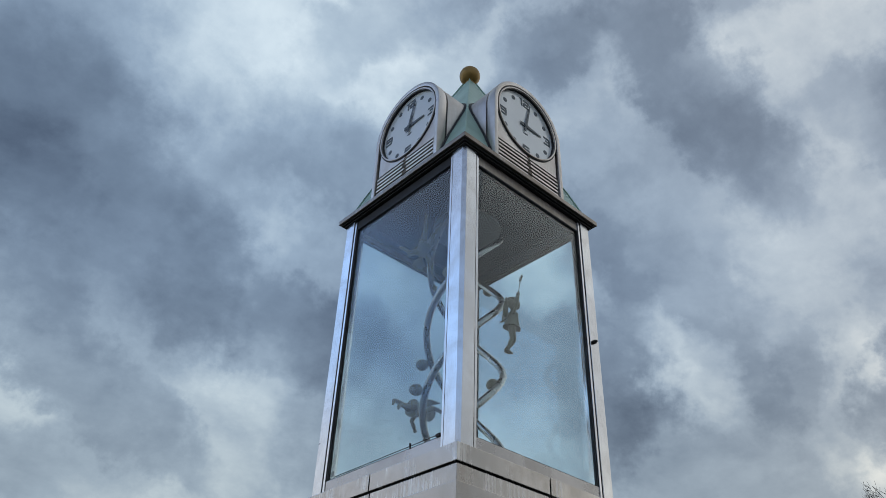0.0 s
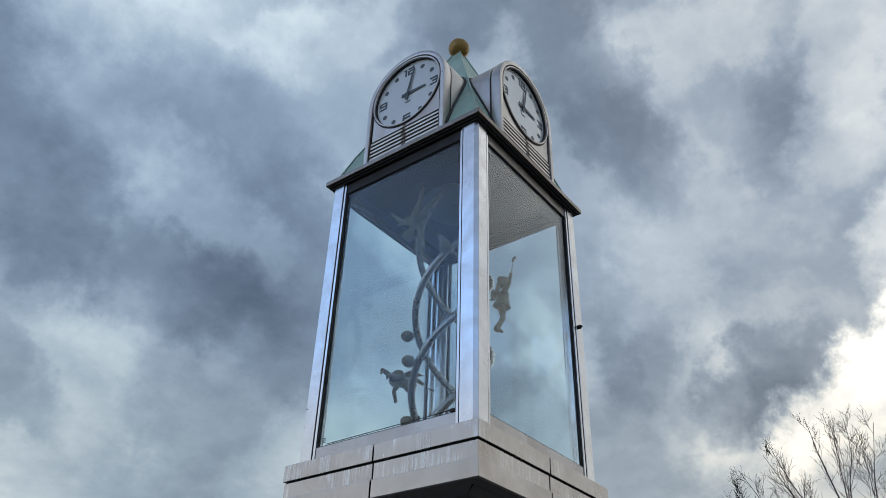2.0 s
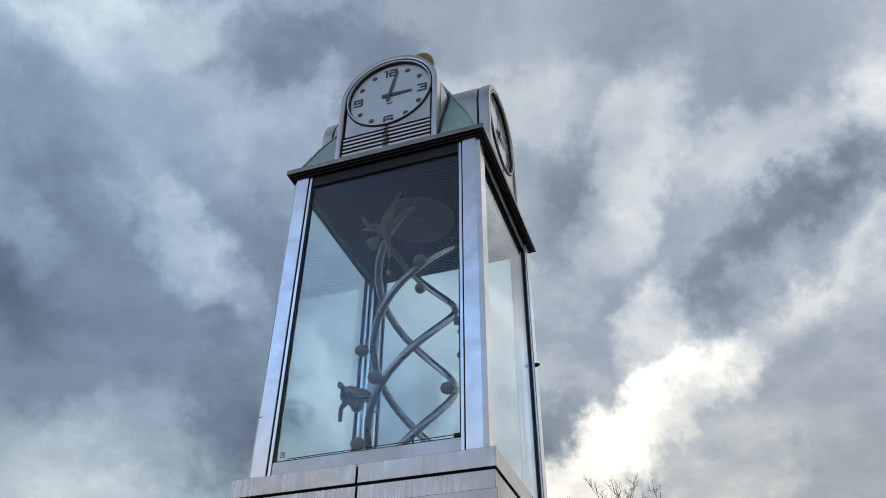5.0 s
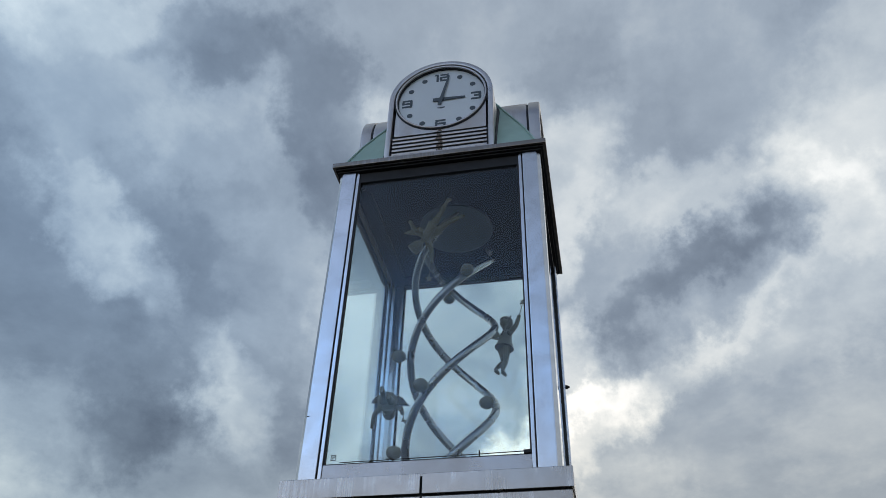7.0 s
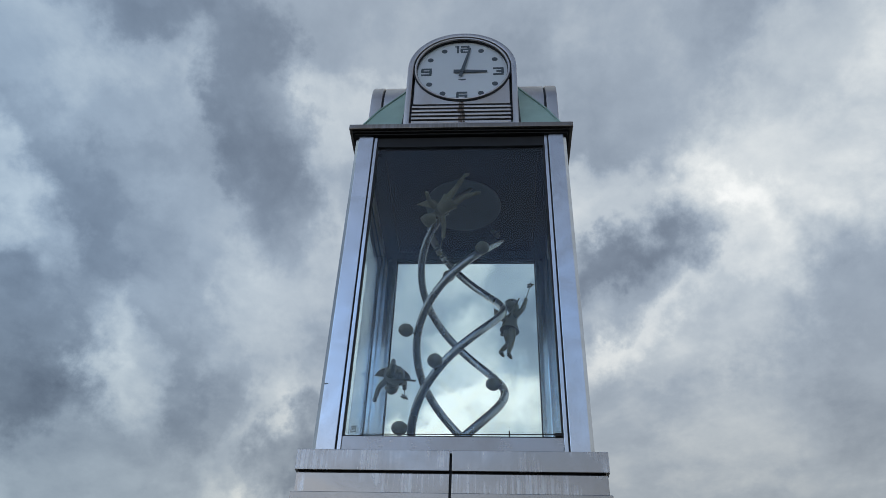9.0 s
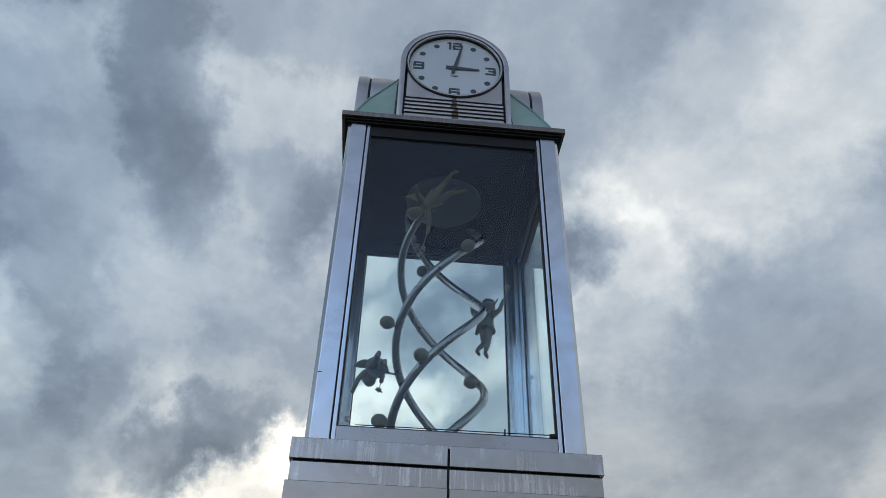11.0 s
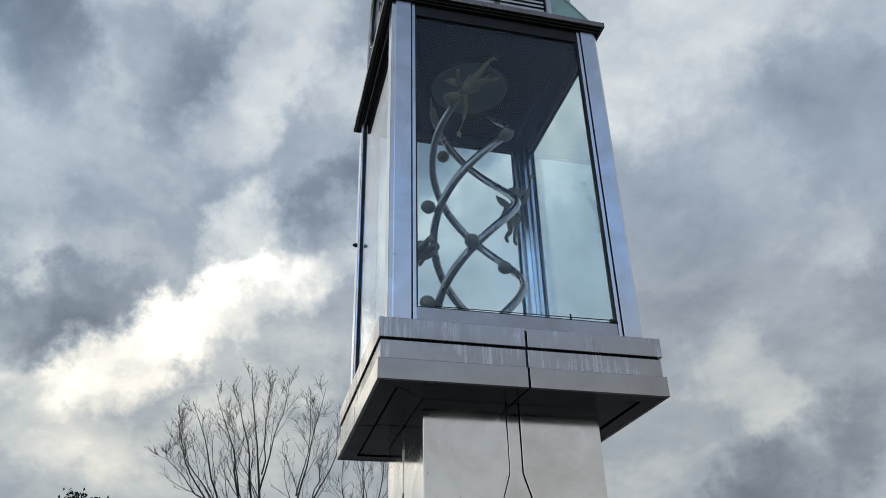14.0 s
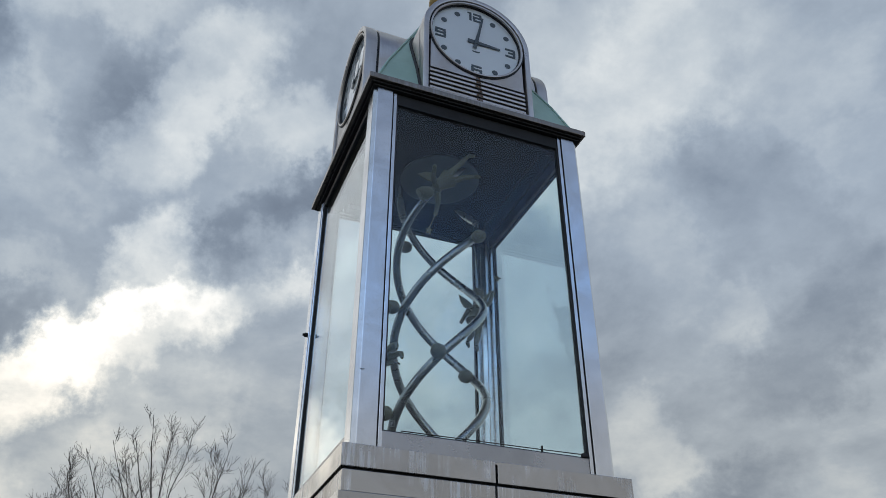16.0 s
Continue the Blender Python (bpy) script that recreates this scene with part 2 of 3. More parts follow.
def glass_material():
    m, k = material("tinted_float_glass")
    dirt = k.noise(k.at, 1.7, 6, .6, .5).outputs[0]
    # a faint uneven tint, stronger where grime has dried on
    clear = k.add("BsdfTransparent", (0, k.mix(k.remap(dirt, .3, .75), (.942, .988, .993), (.918, .970, .978))))
    gloss = k.add("BsdfGlossy", (0, (1, 1, 1, 1)), ("Roughness", .012))
    edge = k.math("POWER", k.add("LayerWeight", ("Blend", .5)).outputs["Facing"], 5.0)
    fres = k.math("MULTIPLY_ADD", edge, .95, .031)
    top = k.add("MixShader", (0, fres), (1, clear.outputs[0]), (2, gloss.outputs[0]))
    k.add("OutputMaterial", (0, top.outputs[0]))
    return m


GLASS = glass_material()

# ---- mesh helpers ----
# FACE: from a face's own (across, up, outward) to the tower's side that looks west
FACE = Matrix(((0, 0, -1, 0), (-1, 0, 0, 0), (0, 1, 0, 0), (0, 0, 0, 1)))


def box(bm, a0, a1, b0, b1, c0, c1):
    """A block from its bounds along the three axes."""
    v = [bm.verts.new((a, b, c)) for a in (a0, a1) for b in (b0, b1) for c in (c0, c1)]
    for f in ((0, 1, 3, 2), (4, 6, 7, 5), (0, 4, 5, 1), (2, 3, 7, 6), (0, 2, 6, 4), (1, 5, 7, 3)):
        bm.faces.new([v[i] for i in f])


def prism(bm, pts, c0, c1):
    """A flat outline in the first two axes, drawn out along the third."""
    lo, hi = [[bm.verts.new((a, b, c)) for a, b in pts] for c in (c0, c1)]
    n = len(pts)
    bm.faces.new(lo[::-1]), bm.faces.new(hi)
    for i in range(n):
        bm.faces.new((lo[i], lo[(i + 1) % n], hi[(i + 1) % n], hi[i]))


def hoop(bm, outer, inner, c0, c1):
    """A flat ring between two outlines of as many points, drawn out along the third axis."""
    rings = [[bm.verts.new((a, b, c)) for a, b in pts] for pts, c in ((outer, c0), (outer, c1), (inner, c1), (inner, c0))]
    n = len(outer)
    for r in range(4):
        p, q = rings[r], rings[(r + 1) % 4]
        for i in range(n):
            j = (i + 1) % n
            bm.faces.new((p[i], p[j], q[j], q[i]))


def circle(r, n=48, a0=0.0, b0=0.0):
    return [(a0 + r * math.cos(2 * math.pi * i / n), b0 + r * math.sin(2 * math.pi * i / n)) for i in range(n)]


def tube(bm, pts, radii, sides=8, cap=True):
    """A round bar along points, with its own radius at each."""
    pts = [Vector(p) for p in pts]
    rings, side = [], None
    for i, p in enumerate(pts):
        t = (pts[min(i + 1, len(pts) - 1)] - pts[max(i - 1, 0)]).normalized()
        if side is None:
            side = t.orthogonal().normalized()
        side = (side - t * side.dot(t)).normalized()
        other = t.cross(side)
        rings.append([bm.verts.new(p + (side * math.cos(2 * math.pi * j / sides) + other * math.sin(2 * math.pi * j / sides)) * radii[i]) for j in range(sides)])
    for a, b in zip(rings, rings[1:]):
        for j in range(sides):
            bm.faces.new((a[j], a[(j + 1) % sides], b[(j + 1) % sides], b[j]))
    if cap:
        bm.faces.new(rings[0][::-1]), bm.faces.new(rings[-1])


def ball(bm, at, size, segs=16, rings=10, turn=None):
    m = Matrix.Translation(at) @ (turn or Matrix.Identity(4)) @ Matrix.Diagonal((*size, 1))
    bmesh.ops.create_uvsphere(bm, u_segments=segs, v_segments=rings, radius=1.0, matrix=m)


def mesh(name, bm, mat, face=False, bevel=0.0, smooth=False):
    if face:
        bm.transform(FACE)
    bmesh.ops.recalc_face_normals(bm, faces=bm.faces)
    if bevel:
        edges = [e for e in bm.edges if len(e.link_faces) == 2 and e.calc_face_angle(0) > .6]
        bmesh.ops.bevel(bm, geom=edges, offset=bevel, segments=2, profile=.6, affect="EDGES", clamp_overlap=True)
    me = bpy.data.meshes.new(name)
    bm.to_mesh(me)
    bm.free()
    me.materials.append(mat)
    if smooth:
        me.shade_smooth()
        me.set_sharp_from_angle(angle=radians(35))
    return me


def part(name, me, parent, label="", turn=0):
    """A mesh as a part of a thing, or of another part, turned by quarter turns about the tower's axis."""
    ob = new(name, me)
    ob.parent = parent
    ob.matrix_basis = pose(0, 0, 0, 0, 0, -90 * turn)
    if label:
        tagged(ob, label)
    return ob


def built(draw, *args):
    bm = bmesh.new()
    draw(bm, *args)
    return bm


def root(name, label, category, group="", at=(0, 0, 0)):
    e = new(name)
    e.empty_display_size = .2
    e.location = at
    return tagged(e, label, category, group)

# ---- ground ----


bm = bmesh.new()
box(bm, -2500, 2500, -2500, 2500, -.3, 0)
tagged(new("ground", mesh("ground", bm, PAVING)), "plain dark paved ground round the clock tower", "ground", kind="structure")

# ---- the clock tower ----
tower = root("clock_tower", "stainless steel clock tower with glazed case and green roof", "clock tower")
SIDES = range(4)

# the shaft: a dark core, two steel sheets a side and a strip between that widens lower down
SH = .57
bm = bmesh.new()
box(bm, -SH + .03, SH - .03, -SH + .03, SH - .03, 0, 3.27)
part("shaft_core", mesh("shaft_core", bm, RUBBER), tower, "dark core behind the steel sheets")
sheet_mesh = []
for s in (-1, 1):
    edge = [(s * .045, 3.262), (s * .045, 2.83), (s * .09, 2.69), (s * .12, 2.4), (s * .12, .02)]
    bm = bmesh.new()
    prism(bm, edge + [(s * (SH - .001), .02), (s * (SH - .001), 3.262)], SH - .028, SH)
    sheet_mesh.append(mesh("shaft_sheet", bm, STEEL_SHAFT, True, .004))
bm = bmesh.new()
prism(bm, [(-.038, 3.262), (-.038, 2.828), (-.083, 2.688), (-.113, 2.4), (-.113, .02), (.113, .02), (.113, 2.4), (.083, 2.688), (.038, 2.828), (.038, 3.262)], SH - .028, SH - .006)
strip_mesh = mesh("shaft_strip", bm, STEEL_SHAFT, True, .003)
for q in SIDES:
    for me in sheet_mesh:
        part("shaft_sheet", me, tower, "", q)
    part("shaft_strip", strip_mesh, tower, "", q)

# the plinth under the case: three bands of steel sheets, split in the middle of each side
bm = bmesh.new()
for half, z0, z1 in ((.876, 3.27, 3.605),):
    box(bm, -half, half, -half, half, z0, z1)
part("plinth_core", mesh("plinth_core", bm, RUBBER), tower, "black joint core of the plinth")


def band(half, z0, z1, gap=.007, thick=.022):
    out = []
    for s in (-1, 1):
        bm = bmesh.new()
        # mitred at the corner: an outline in plan, drawn out upwards
        pts = [(s * gap, half), (s * half, half), (s * (half - thick), half - thick), (s * gap, half - thick)]
        lo, hi = [[bm.verts.new((a, z, d)) for a, d in pts] for z in (z0, z1)]
        bm.faces.new(lo), bm.faces.new(hi[::-1])
        for i in range(4):
            bm.faces.new((lo[i], hi[i], hi[(i + 1) % 4], lo[(i + 1) % 4]))
        out.append(mesh("plinth_sheet", bm, STEEL_BAND if z0 > 3.3 else STEEL_LIP, True, .003))
    return out


for half, z0, z1 in ((.900, 3.501, 3.626), (.889, 3.374, 3.489), (.905, 3.243, 3.371)):
    pair = band(half, z0, z1)
    for q in SIDES:
        for me in pair:
            part("plinth_sheet", me, tower, "", q)
bm = bmesh.new()
box(bm, -.895, .895, -.895, .895, 3.607, 3.624)
part("plinth_top", mesh("plinth_top", bm, STEEL_BAND, False, .003), tower)
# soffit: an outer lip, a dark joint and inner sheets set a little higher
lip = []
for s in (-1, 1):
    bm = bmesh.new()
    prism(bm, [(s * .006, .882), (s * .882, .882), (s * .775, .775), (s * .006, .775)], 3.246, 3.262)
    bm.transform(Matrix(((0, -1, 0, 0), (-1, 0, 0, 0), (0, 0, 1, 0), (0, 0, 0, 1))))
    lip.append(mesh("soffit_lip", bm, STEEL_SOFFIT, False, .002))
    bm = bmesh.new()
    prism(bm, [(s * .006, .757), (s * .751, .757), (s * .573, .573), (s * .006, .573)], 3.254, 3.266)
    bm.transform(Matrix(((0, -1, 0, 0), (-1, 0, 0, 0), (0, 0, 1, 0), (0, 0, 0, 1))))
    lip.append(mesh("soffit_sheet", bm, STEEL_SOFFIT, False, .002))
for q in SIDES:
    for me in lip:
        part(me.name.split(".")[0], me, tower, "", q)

# the glazed case: corner posts, slim frames, panes
Z0, Z1, PO, PI = 3.624, 6.31, .838, .695
bm = bmesh.new()
prism(bm, [(-PO + .028, -PO), (-PI, -PO), (-PI, -PI - .03), (-PI - .03, -PI), (-PO, -PI), (-PO, -PO + .028)], Z0, Z1)
post_mesh = mesh("corner_post", bm, STEEL_POST, False, .004)
stile = []
for s in (-1, 1):
    bm2 = bmesh.new()
    box(bm2, min(s * .662, s * .685), max(s * .662, s * .685), Z0 + .002, Z1 - .002, .766, .832)
    stile.append(mesh("stile", bm2, STEEL_POST, True, .003))
bm = bmesh.new()
box(bm, -.661, .661, Z0 + .002, 3.746, .77, .824)
rail_low = mesh("bottom_rail", bm, STEEL_RAIL, True, .004)
HEADS = (6.215, 6.250, 6.285, 6.207)   # west, north, east, south


def glazing(head, metal):
    bm = bmesh.new()
    box(bm, -.661, .661, head, Z1 - .004, .766, .820)
    rail = mesh("top_rail", bm, metal, True, .003)
    bm = bmesh.new()
    hoop(bm, [(-.661, 3.747), (.661, 3.747), (.661, head - .001), (-.661, head - .001)], [(-.651, 3.750), (.651, 3.750), (.651, head - .013), (-.651, head - .013)], .794, .822)
    ring = mesh("glazing_seal", bm, RUBBER, True)
    bm = bmesh.new()
    box(bm, -.655, .655, 3.752, head - .007, .799, .809)
    return rail, ring, mesh("pane", bm, GLASS, True)


groove, backing = [], []
for s in (-1, 1):
    bm = bmesh.new()
    box(bm, min(s * .686, s * .694), max(s * .686, s * .694), Z0 + .004, Z1 - .004, .80, .818)
    groove.append(mesh("shadow_joint", bm, RUBBER, True))
    bm = bmesh.new()
    box(bm, min(s * .6855, s * .6945), max(s * .6855, s * .6945), Z0 + .004, Z1 - .004, .772, .799)
    backing.append(mesh("joint_backing", bm, STEEL_POST, True))
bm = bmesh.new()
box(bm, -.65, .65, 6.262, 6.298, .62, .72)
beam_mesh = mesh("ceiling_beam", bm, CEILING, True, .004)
for q in SIDES:
    part("corner_post", post_mesh, tower, "", q)
    for me in stile:
        part("stile", me, tower, "", q)
    part("bottom_rail", rail_low, tower, "", q)
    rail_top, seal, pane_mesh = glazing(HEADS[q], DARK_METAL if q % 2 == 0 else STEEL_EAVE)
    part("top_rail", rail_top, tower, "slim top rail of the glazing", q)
    part("glazing_seal", seal, tower, "black rubber seal", q)
    for me in groove:
        part("shadow_joint", me, tower, "black joint beside the post", q)
    for me in backing:
        part("joint_backing", me, tower, "", q)
    part("pane", pane_mesh, tower, "pale tinted glass pane", q).visible_shadow = False
    part("ceiling_beam", beam_mesh, tower, "", q)
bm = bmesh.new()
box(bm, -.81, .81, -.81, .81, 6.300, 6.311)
part("case_ceiling", mesh("case_ceiling", bm, CEILING), tower, "ceiling panel of the case, coloured dark as in shade")
bm = bmesh.new()
prism(bm, circle(.33, 56), 6.283, 6.299)
prism(bm, circle(.022, 12), 6.272, 6.284)
part("ceiling_disc", mesh("ceiling_disc", bm, DISC, False, .003), tower, "round pale plate on the case ceiling")
bm = bmesh.new()
box(bm, -.665, .665, -.665, .665, 3.626, 3.70)
part("case_floor", mesh("case_floor", bm, CEILING, False, .003), tower)

# locks on the two side doors, and the cable along the sill of the west pane
for s in (-1, 1):
    bm = bmesh.new()
    tube(bm, [(.742, s * .834, 5.03), (.742, s * .858, 5.03)], [.018, .018], 14)
    tube(bm, [(.742, s * .857, 5.03), (.742, s * .873, 5.03)], [.011, .010], 12)
    part("door_lock", mesh("door_lock", bm, DARK_METAL, False, .001, True), tower, "small dark cylinder lock")
bm = bmesh.new()
tube(bm, [(-.827, .55, 3.755), (-.827, .2, 3.757), (-.827, -.30, 3.760), (-.827, -.62, 3.764)], [.003] * 4, 6)
box(bm, -.833, -.821, -.345, -.337, 3.746, 3.782)
part("sill_cable", mesh("sill_cable", bm, RUBBER), tower, "thin black cable along the sill")
bm = bmesh.new()
box(bm, -.836, -.813, -.655, -.612, 3.748, 3.772)
part("cable_gland", mesh("cable_gland", bm, RUBBER, False, .006), tower, "black cable gland")
bm = bmesh.new()
hoop(bm, [(-.618, 3.778), (-.584, 3.778), (-.584, 3.816), (-.618, 3.816)], [(-.613, 3.783), (-.589, 3.783), (-.589, 3.811), (-.613, 3.811)], .8095, .811)
box(bm, -.608, -.600, 3.788, 3.806, .8095, .811)
box(bm, -.598, -.593, 3.796, 3.806, .8095, .811)
part("sticker", mesh("sticker", bm, STICKER, True), tower, "small pale square sticker on the glass")

bm = bmesh.new()
prism(bm, [(-.810, 4.083), (-.800, 4.082), (-.788, 4.087), (-.787, 4.091), (-.800, 4.088), (-.811, 4.089)], .8382, .8388)
part("scuff_mark", mesh("scuff_mark", bm, INK, True), tower, "small dark scuff on the post")

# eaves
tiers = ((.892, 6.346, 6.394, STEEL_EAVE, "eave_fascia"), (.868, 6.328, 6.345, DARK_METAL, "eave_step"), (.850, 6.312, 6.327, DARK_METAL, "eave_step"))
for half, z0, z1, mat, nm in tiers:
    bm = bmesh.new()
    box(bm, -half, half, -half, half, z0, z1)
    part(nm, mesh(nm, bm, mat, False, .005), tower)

# roof: a steep pyramid with a dark seam where each clock housing comes out of it
levels = [(.828, 6.396), (.706, 6.750), (.502, 7.245), (.048, 8.37)]
roof_bm = bmesh.new()
rings = [[roof_bm.verts.new((a * h, b * h, z)) for a, b in ((-1, -1), (1, -1), (1, 1), (-1, 1))] for h, z in levels]
for p, q in zip(rings, rings[1:]):
    for i in range(4):
        roof_bm.faces.new((p[i], p[(i + 1) % 4], q[(i + 1) % 4], q[i]))
roof_bm.faces.new(rings[0][::-1]), roof_bm.faces.new(rings[-1])
roof = part("roof", mesh("roof", roof_bm, COPPER), tower, "pale green painted metal pyramid roof")
hips = [[(a * (h + .003), b * (h + .003), z + .003) for h, z in levels] for a, b in ((-1, -1), (1, -1), (1, 1), (-1, 1))]
for pts in hips:
    bm_h = bmesh.new()
    tube(bm_h, pts, [.009] * 4, 6)
    part("hip_seam", mesh("hip_seam", bm_h, COPPER, False, 0, True), roof)
bm = bmesh.new()
box(bm, -.098, .098, -.098, .098, 8.222, 8.232)
part("cap_joint", mesh("cap_joint", bm, RIDGE), roof, "dark joint under the roof cap")
bm = bmesh.new()
ball(bm, (0, 0, 8.50), (.118, .118, .118), 32, 20)
tube(bm, [(0, 0, 8.33), (0, 0, 8.42)], [.05, .05], 16)
part("finial", mesh("finial", bm, GOLD, False, 0, True), tower, "weathered golden ball finial")

# the four clocks
CZ, AR, FOOT, DZ, DP = 7.155, .470, 6.398, 7.140, .798


def arch(r, foot, n=28):
    """An upright outline with a round head about the clock's centre."""
    return [(-r, foot), (r, foot)] + [(r * math.cos(math.pi * i / n), CZ + r * math.sin(math.pi * i / n)) for i in range(n + 1)]


def digit(bm, d, x, y, w, h, s):
    """A square-cut digit of straight strokes about (x, y), its strokes butted end to end."""
    l, rt, lo, hi, m = x - w / 2, x + w / 2, y - h / 2, y + h / 2, y + h * .02
    top, low = DP + .0005, DP + .0030
    if d == "1":
        box(bm, x - s * .45, x + s * .55, lo, hi, top, low)
        box(bm, x - s * 1.25, x - s * .45, hi - s * .8, hi - s * .1, top, low)
        return
    box(bm, l + s * .15, rt - s * .15, hi - s, hi, top, low)
    box(bm, l if d != "3" else l + w * .32, rt, m - s / 2, m + s / 2, top, low)
    box(bm, l + s * .15, rt - s * .15, lo, lo + s, top, low)
    v = s * 1.1
    if d in "69":
        box(bm, l, l + v, m + s / 2, hi - s, top, low)
    if d in "239":
        box(bm, rt - v, rt, m + s / 2, hi - s, top, low)
    if d in "26":
        box(bm, l, l + v, lo + s, m - s / 2, top, low)
    if d in "369":
        box(bm, rt - v, rt, lo + s, m - s / 2, top, low)


def numeral(text, at, w=.096, h=.098, s=.0205):
    bm = bmesh.new()
    if len(text) == 2:
        digit(bm, text[0], at[0] - .044, at[1], w * .5, h, s)
        digit(bm, text[1], at[0] + .020, at[1], w * .86, h, s)
    else:
        digit(bm, text, at[0], at[1], w, h, s)
    return mesh("numeral", bm, INK, True)


def clock_meshes():
    k = {}
    bm = bmesh.new()
    prism(bm, arch(AR - .004, FOOT), .05, .722)
    k["case_body"] = mesh("case_body", bm, STEEL_CASE, True, .004, True)
    bm = bmesh.new()
    prism(bm, arch(AR - .016, FOOT), .720, .742)
    k["case_joint"] = mesh("case_joint", bm, RUBBER, True)
    bm = bmesh.new()
    hoop(bm, arch(AR, FOOT), arch(AR - .048, FOOT + .06), .740, .842)
    k["case_rim"] = mesh("case_rim", bm, STEEL_CASE, True, .010, True)
    bm = bmesh.new()
    prism(bm, arch(AR - .046, FOOT + .05), .742, .764)
    box(bm, -.418, .418, 6.45, 6.72, .760, .806)
    k["back_plate"] = mesh("back_plate", bm, RUBBER, True)
    bm = bmesh.new()
    outer, inner = [], []
    for i in range(288):
        a = 2 * math.pi * (i + .5) / 288
        c, sn = math.cos(a), math.sin(a)
        far = AR - .068 if sn >= 0 else min((AR - .068) / max(abs(c), 1e-6), (CZ - 6.703) / -sn)
        outer.append((far * c, CZ + far * sn))
        near = min(.418, far - .0005) if sn < 0 else far - .004
        inner.append((near * c, CZ + near * sn))
    hoop(bm, outer, inner, .766, .820)
    k["front_panel"] = mesh("front_panel", bm, STEEL_CASE, True, .003)
    z = 6.470
    for i in range(5):
        bm2 = bmesh.new()
        box(bm2, -.408, .408, z, z + .0235, .804, .828)
        k["slat", i] = mesh("slat", bm2, STEEL_CASE, True, .004)
        z += .0455
    bm = bmesh.new()
    hoop(bm, circle(.424, 64, 0, CZ), circle(.410, 64, 0, CZ), .790, .826)
    k["bezel_joint"] = mesh("bezel_joint", bm, RUBBER, True)
    bm = bmesh.new()
    hoop(bm, circle(.412, 64, 0, CZ), circle(.396, 64, 0, CZ), .790, .838)
    k["bezel"] = mesh("bezel", bm, STEEL_CASE, True, .005, True)
    bm = bmesh.new()
    hoop(bm, circle(.3965, 64, 0, CZ), circle(.3905, 64, 0, CZ), .790, .820)
    k["bezel_line"] = mesh("bezel_line", bm, RUBBER, True)
    bm = bmesh.new()
    prism(bm, circle(.392, 64, 0, CZ), DP - .03, DP)
    k["dial"] = mesh("dial", bm, DIAL, True)
    k["logo"] = mesh("logo", built(lambda b: prism(b, [(-.035, DZ - .098), (.035, DZ - .094), (.03, DZ - .108), (0, DZ - .114), (-.028, DZ - .108)], DP, DP + .0015)), INK, True)
    for h in (1, 2, 4, 5, 7, 8, 10, 11):
        a = radians(90 - 30 * h)
        k["hour_dot", h] = mesh("hour_dot", built(lambda b: prism(b, circle(.0255, 20, .325 * math.cos(a), DZ + .325 * math.sin(a)), DP, DP + .0025)), INK, True)
    for text, at in (("12", (0, DZ + .305)), ("3", (.312, DZ)), ("6", (0, DZ - .312)), ("9", (-.312, DZ))):
        k["numeral", text] = numeral(text, at)
    for nm, ang, length, w, d in (("hour_hand", 91, .215, .016, DP + .006), ("minute_hand", 12, .315, .0125, DP + .011)):
        a = radians(90 - ang)
        u, v = Vector((math.cos(a), math.sin(a))), Vector((-math.sin(a), math.cos(a)))
        pts = [tuple(Vector((0, DZ)) + u * s + v * t) for s, t in ((-.075, -w * 1.25), (-.075, w * 1.25), (0, w * 1.25), (length, w * .62), (length, -w * .62), (0, -w * 1.25))]
        k[nm] = mesh(nm, built(lambda b: prism(b, pts, d, d + .004)), INK, True, .001)
    k["hand_boss"] = mesh("hand_boss", built(lambda b: prism(b, circle(.022, 18, 0, DZ), DP + .002, DP + .018)), INK, True, .002)
    rng = random.Random(5)
    z = 6.470
    for i in range(5):
        w0, w1, off = rng.uniform(.016, .030), rng.uniform(.018, .034), rng.uniform(-.008, .008)
        bm = bmesh.new()
        prism(bm, [(off - w0, z + .0008), (off + w1, z + .0008), (off + w1 * .8, z + .0227), (off - w0 * .85, z + .0227)], .8282, .8288)
        k["rust_run", i] = mesh("rust_run", bm, RUST, True)
        z += .0455
    bm = bmesh.new()
    prism(bm, [(-.020, 6.706), (.022, 6.706), (.014, 6.728), (-.010, 6.730)], .8202, .8208)
    k["rust_run", 5] = mesh("rust_run", bm, RUST, True)
    return k


CLOCK = clock_meshes()


def roof_half(z):
    for (h0, z0), (h1, z1) in zip(levels, levels[1:]):
        if z <= z1:
            return h0 + (h1 - h0) * (z - z0) / (z1 - z0)
    return 0.0


r = AR + .002
line = [(-r, 6.41 + (CZ - 6.41) * i / 6) for i in range(6)] + [(-r * math.cos(math.pi * i / 24), CZ + r * math.sin(math.pi * i / 24)) for i in range(25)] + [(r, CZ - (CZ - 6.41) * i / 6) for i in range(1, 7)]
bm = bmesh.new()
tube(bm, [(u, z, roof_half(z) + .002) for u, z in line], [.016] * len(line), 6)
SEAM = mesh("roof_seam", bm, RUBBER, True)
for q in SIDES:
    part("roof_seam", SEAM, roof, "black sealed seam", q)
for q in SIDES:
    case = part("clock_case", CLOCK["case_body"], tower, "round-headed stainless steel clock housing", q)
    dial = None
    for key, me in CLOCK.items():
        nm = key if isinstance(key, str) else key[0]
        if nm == "case_body":
            continue
        ob = part(nm, me, case)
        if nm == "dial":
            tagged(ob, "white round clock face")
        elif nm in ("numeral", "hour_dot"):
            tagged(ob, "dark grey hour mark")
        elif nm == "rust_run":
            tagged(ob, "brown rust stain")

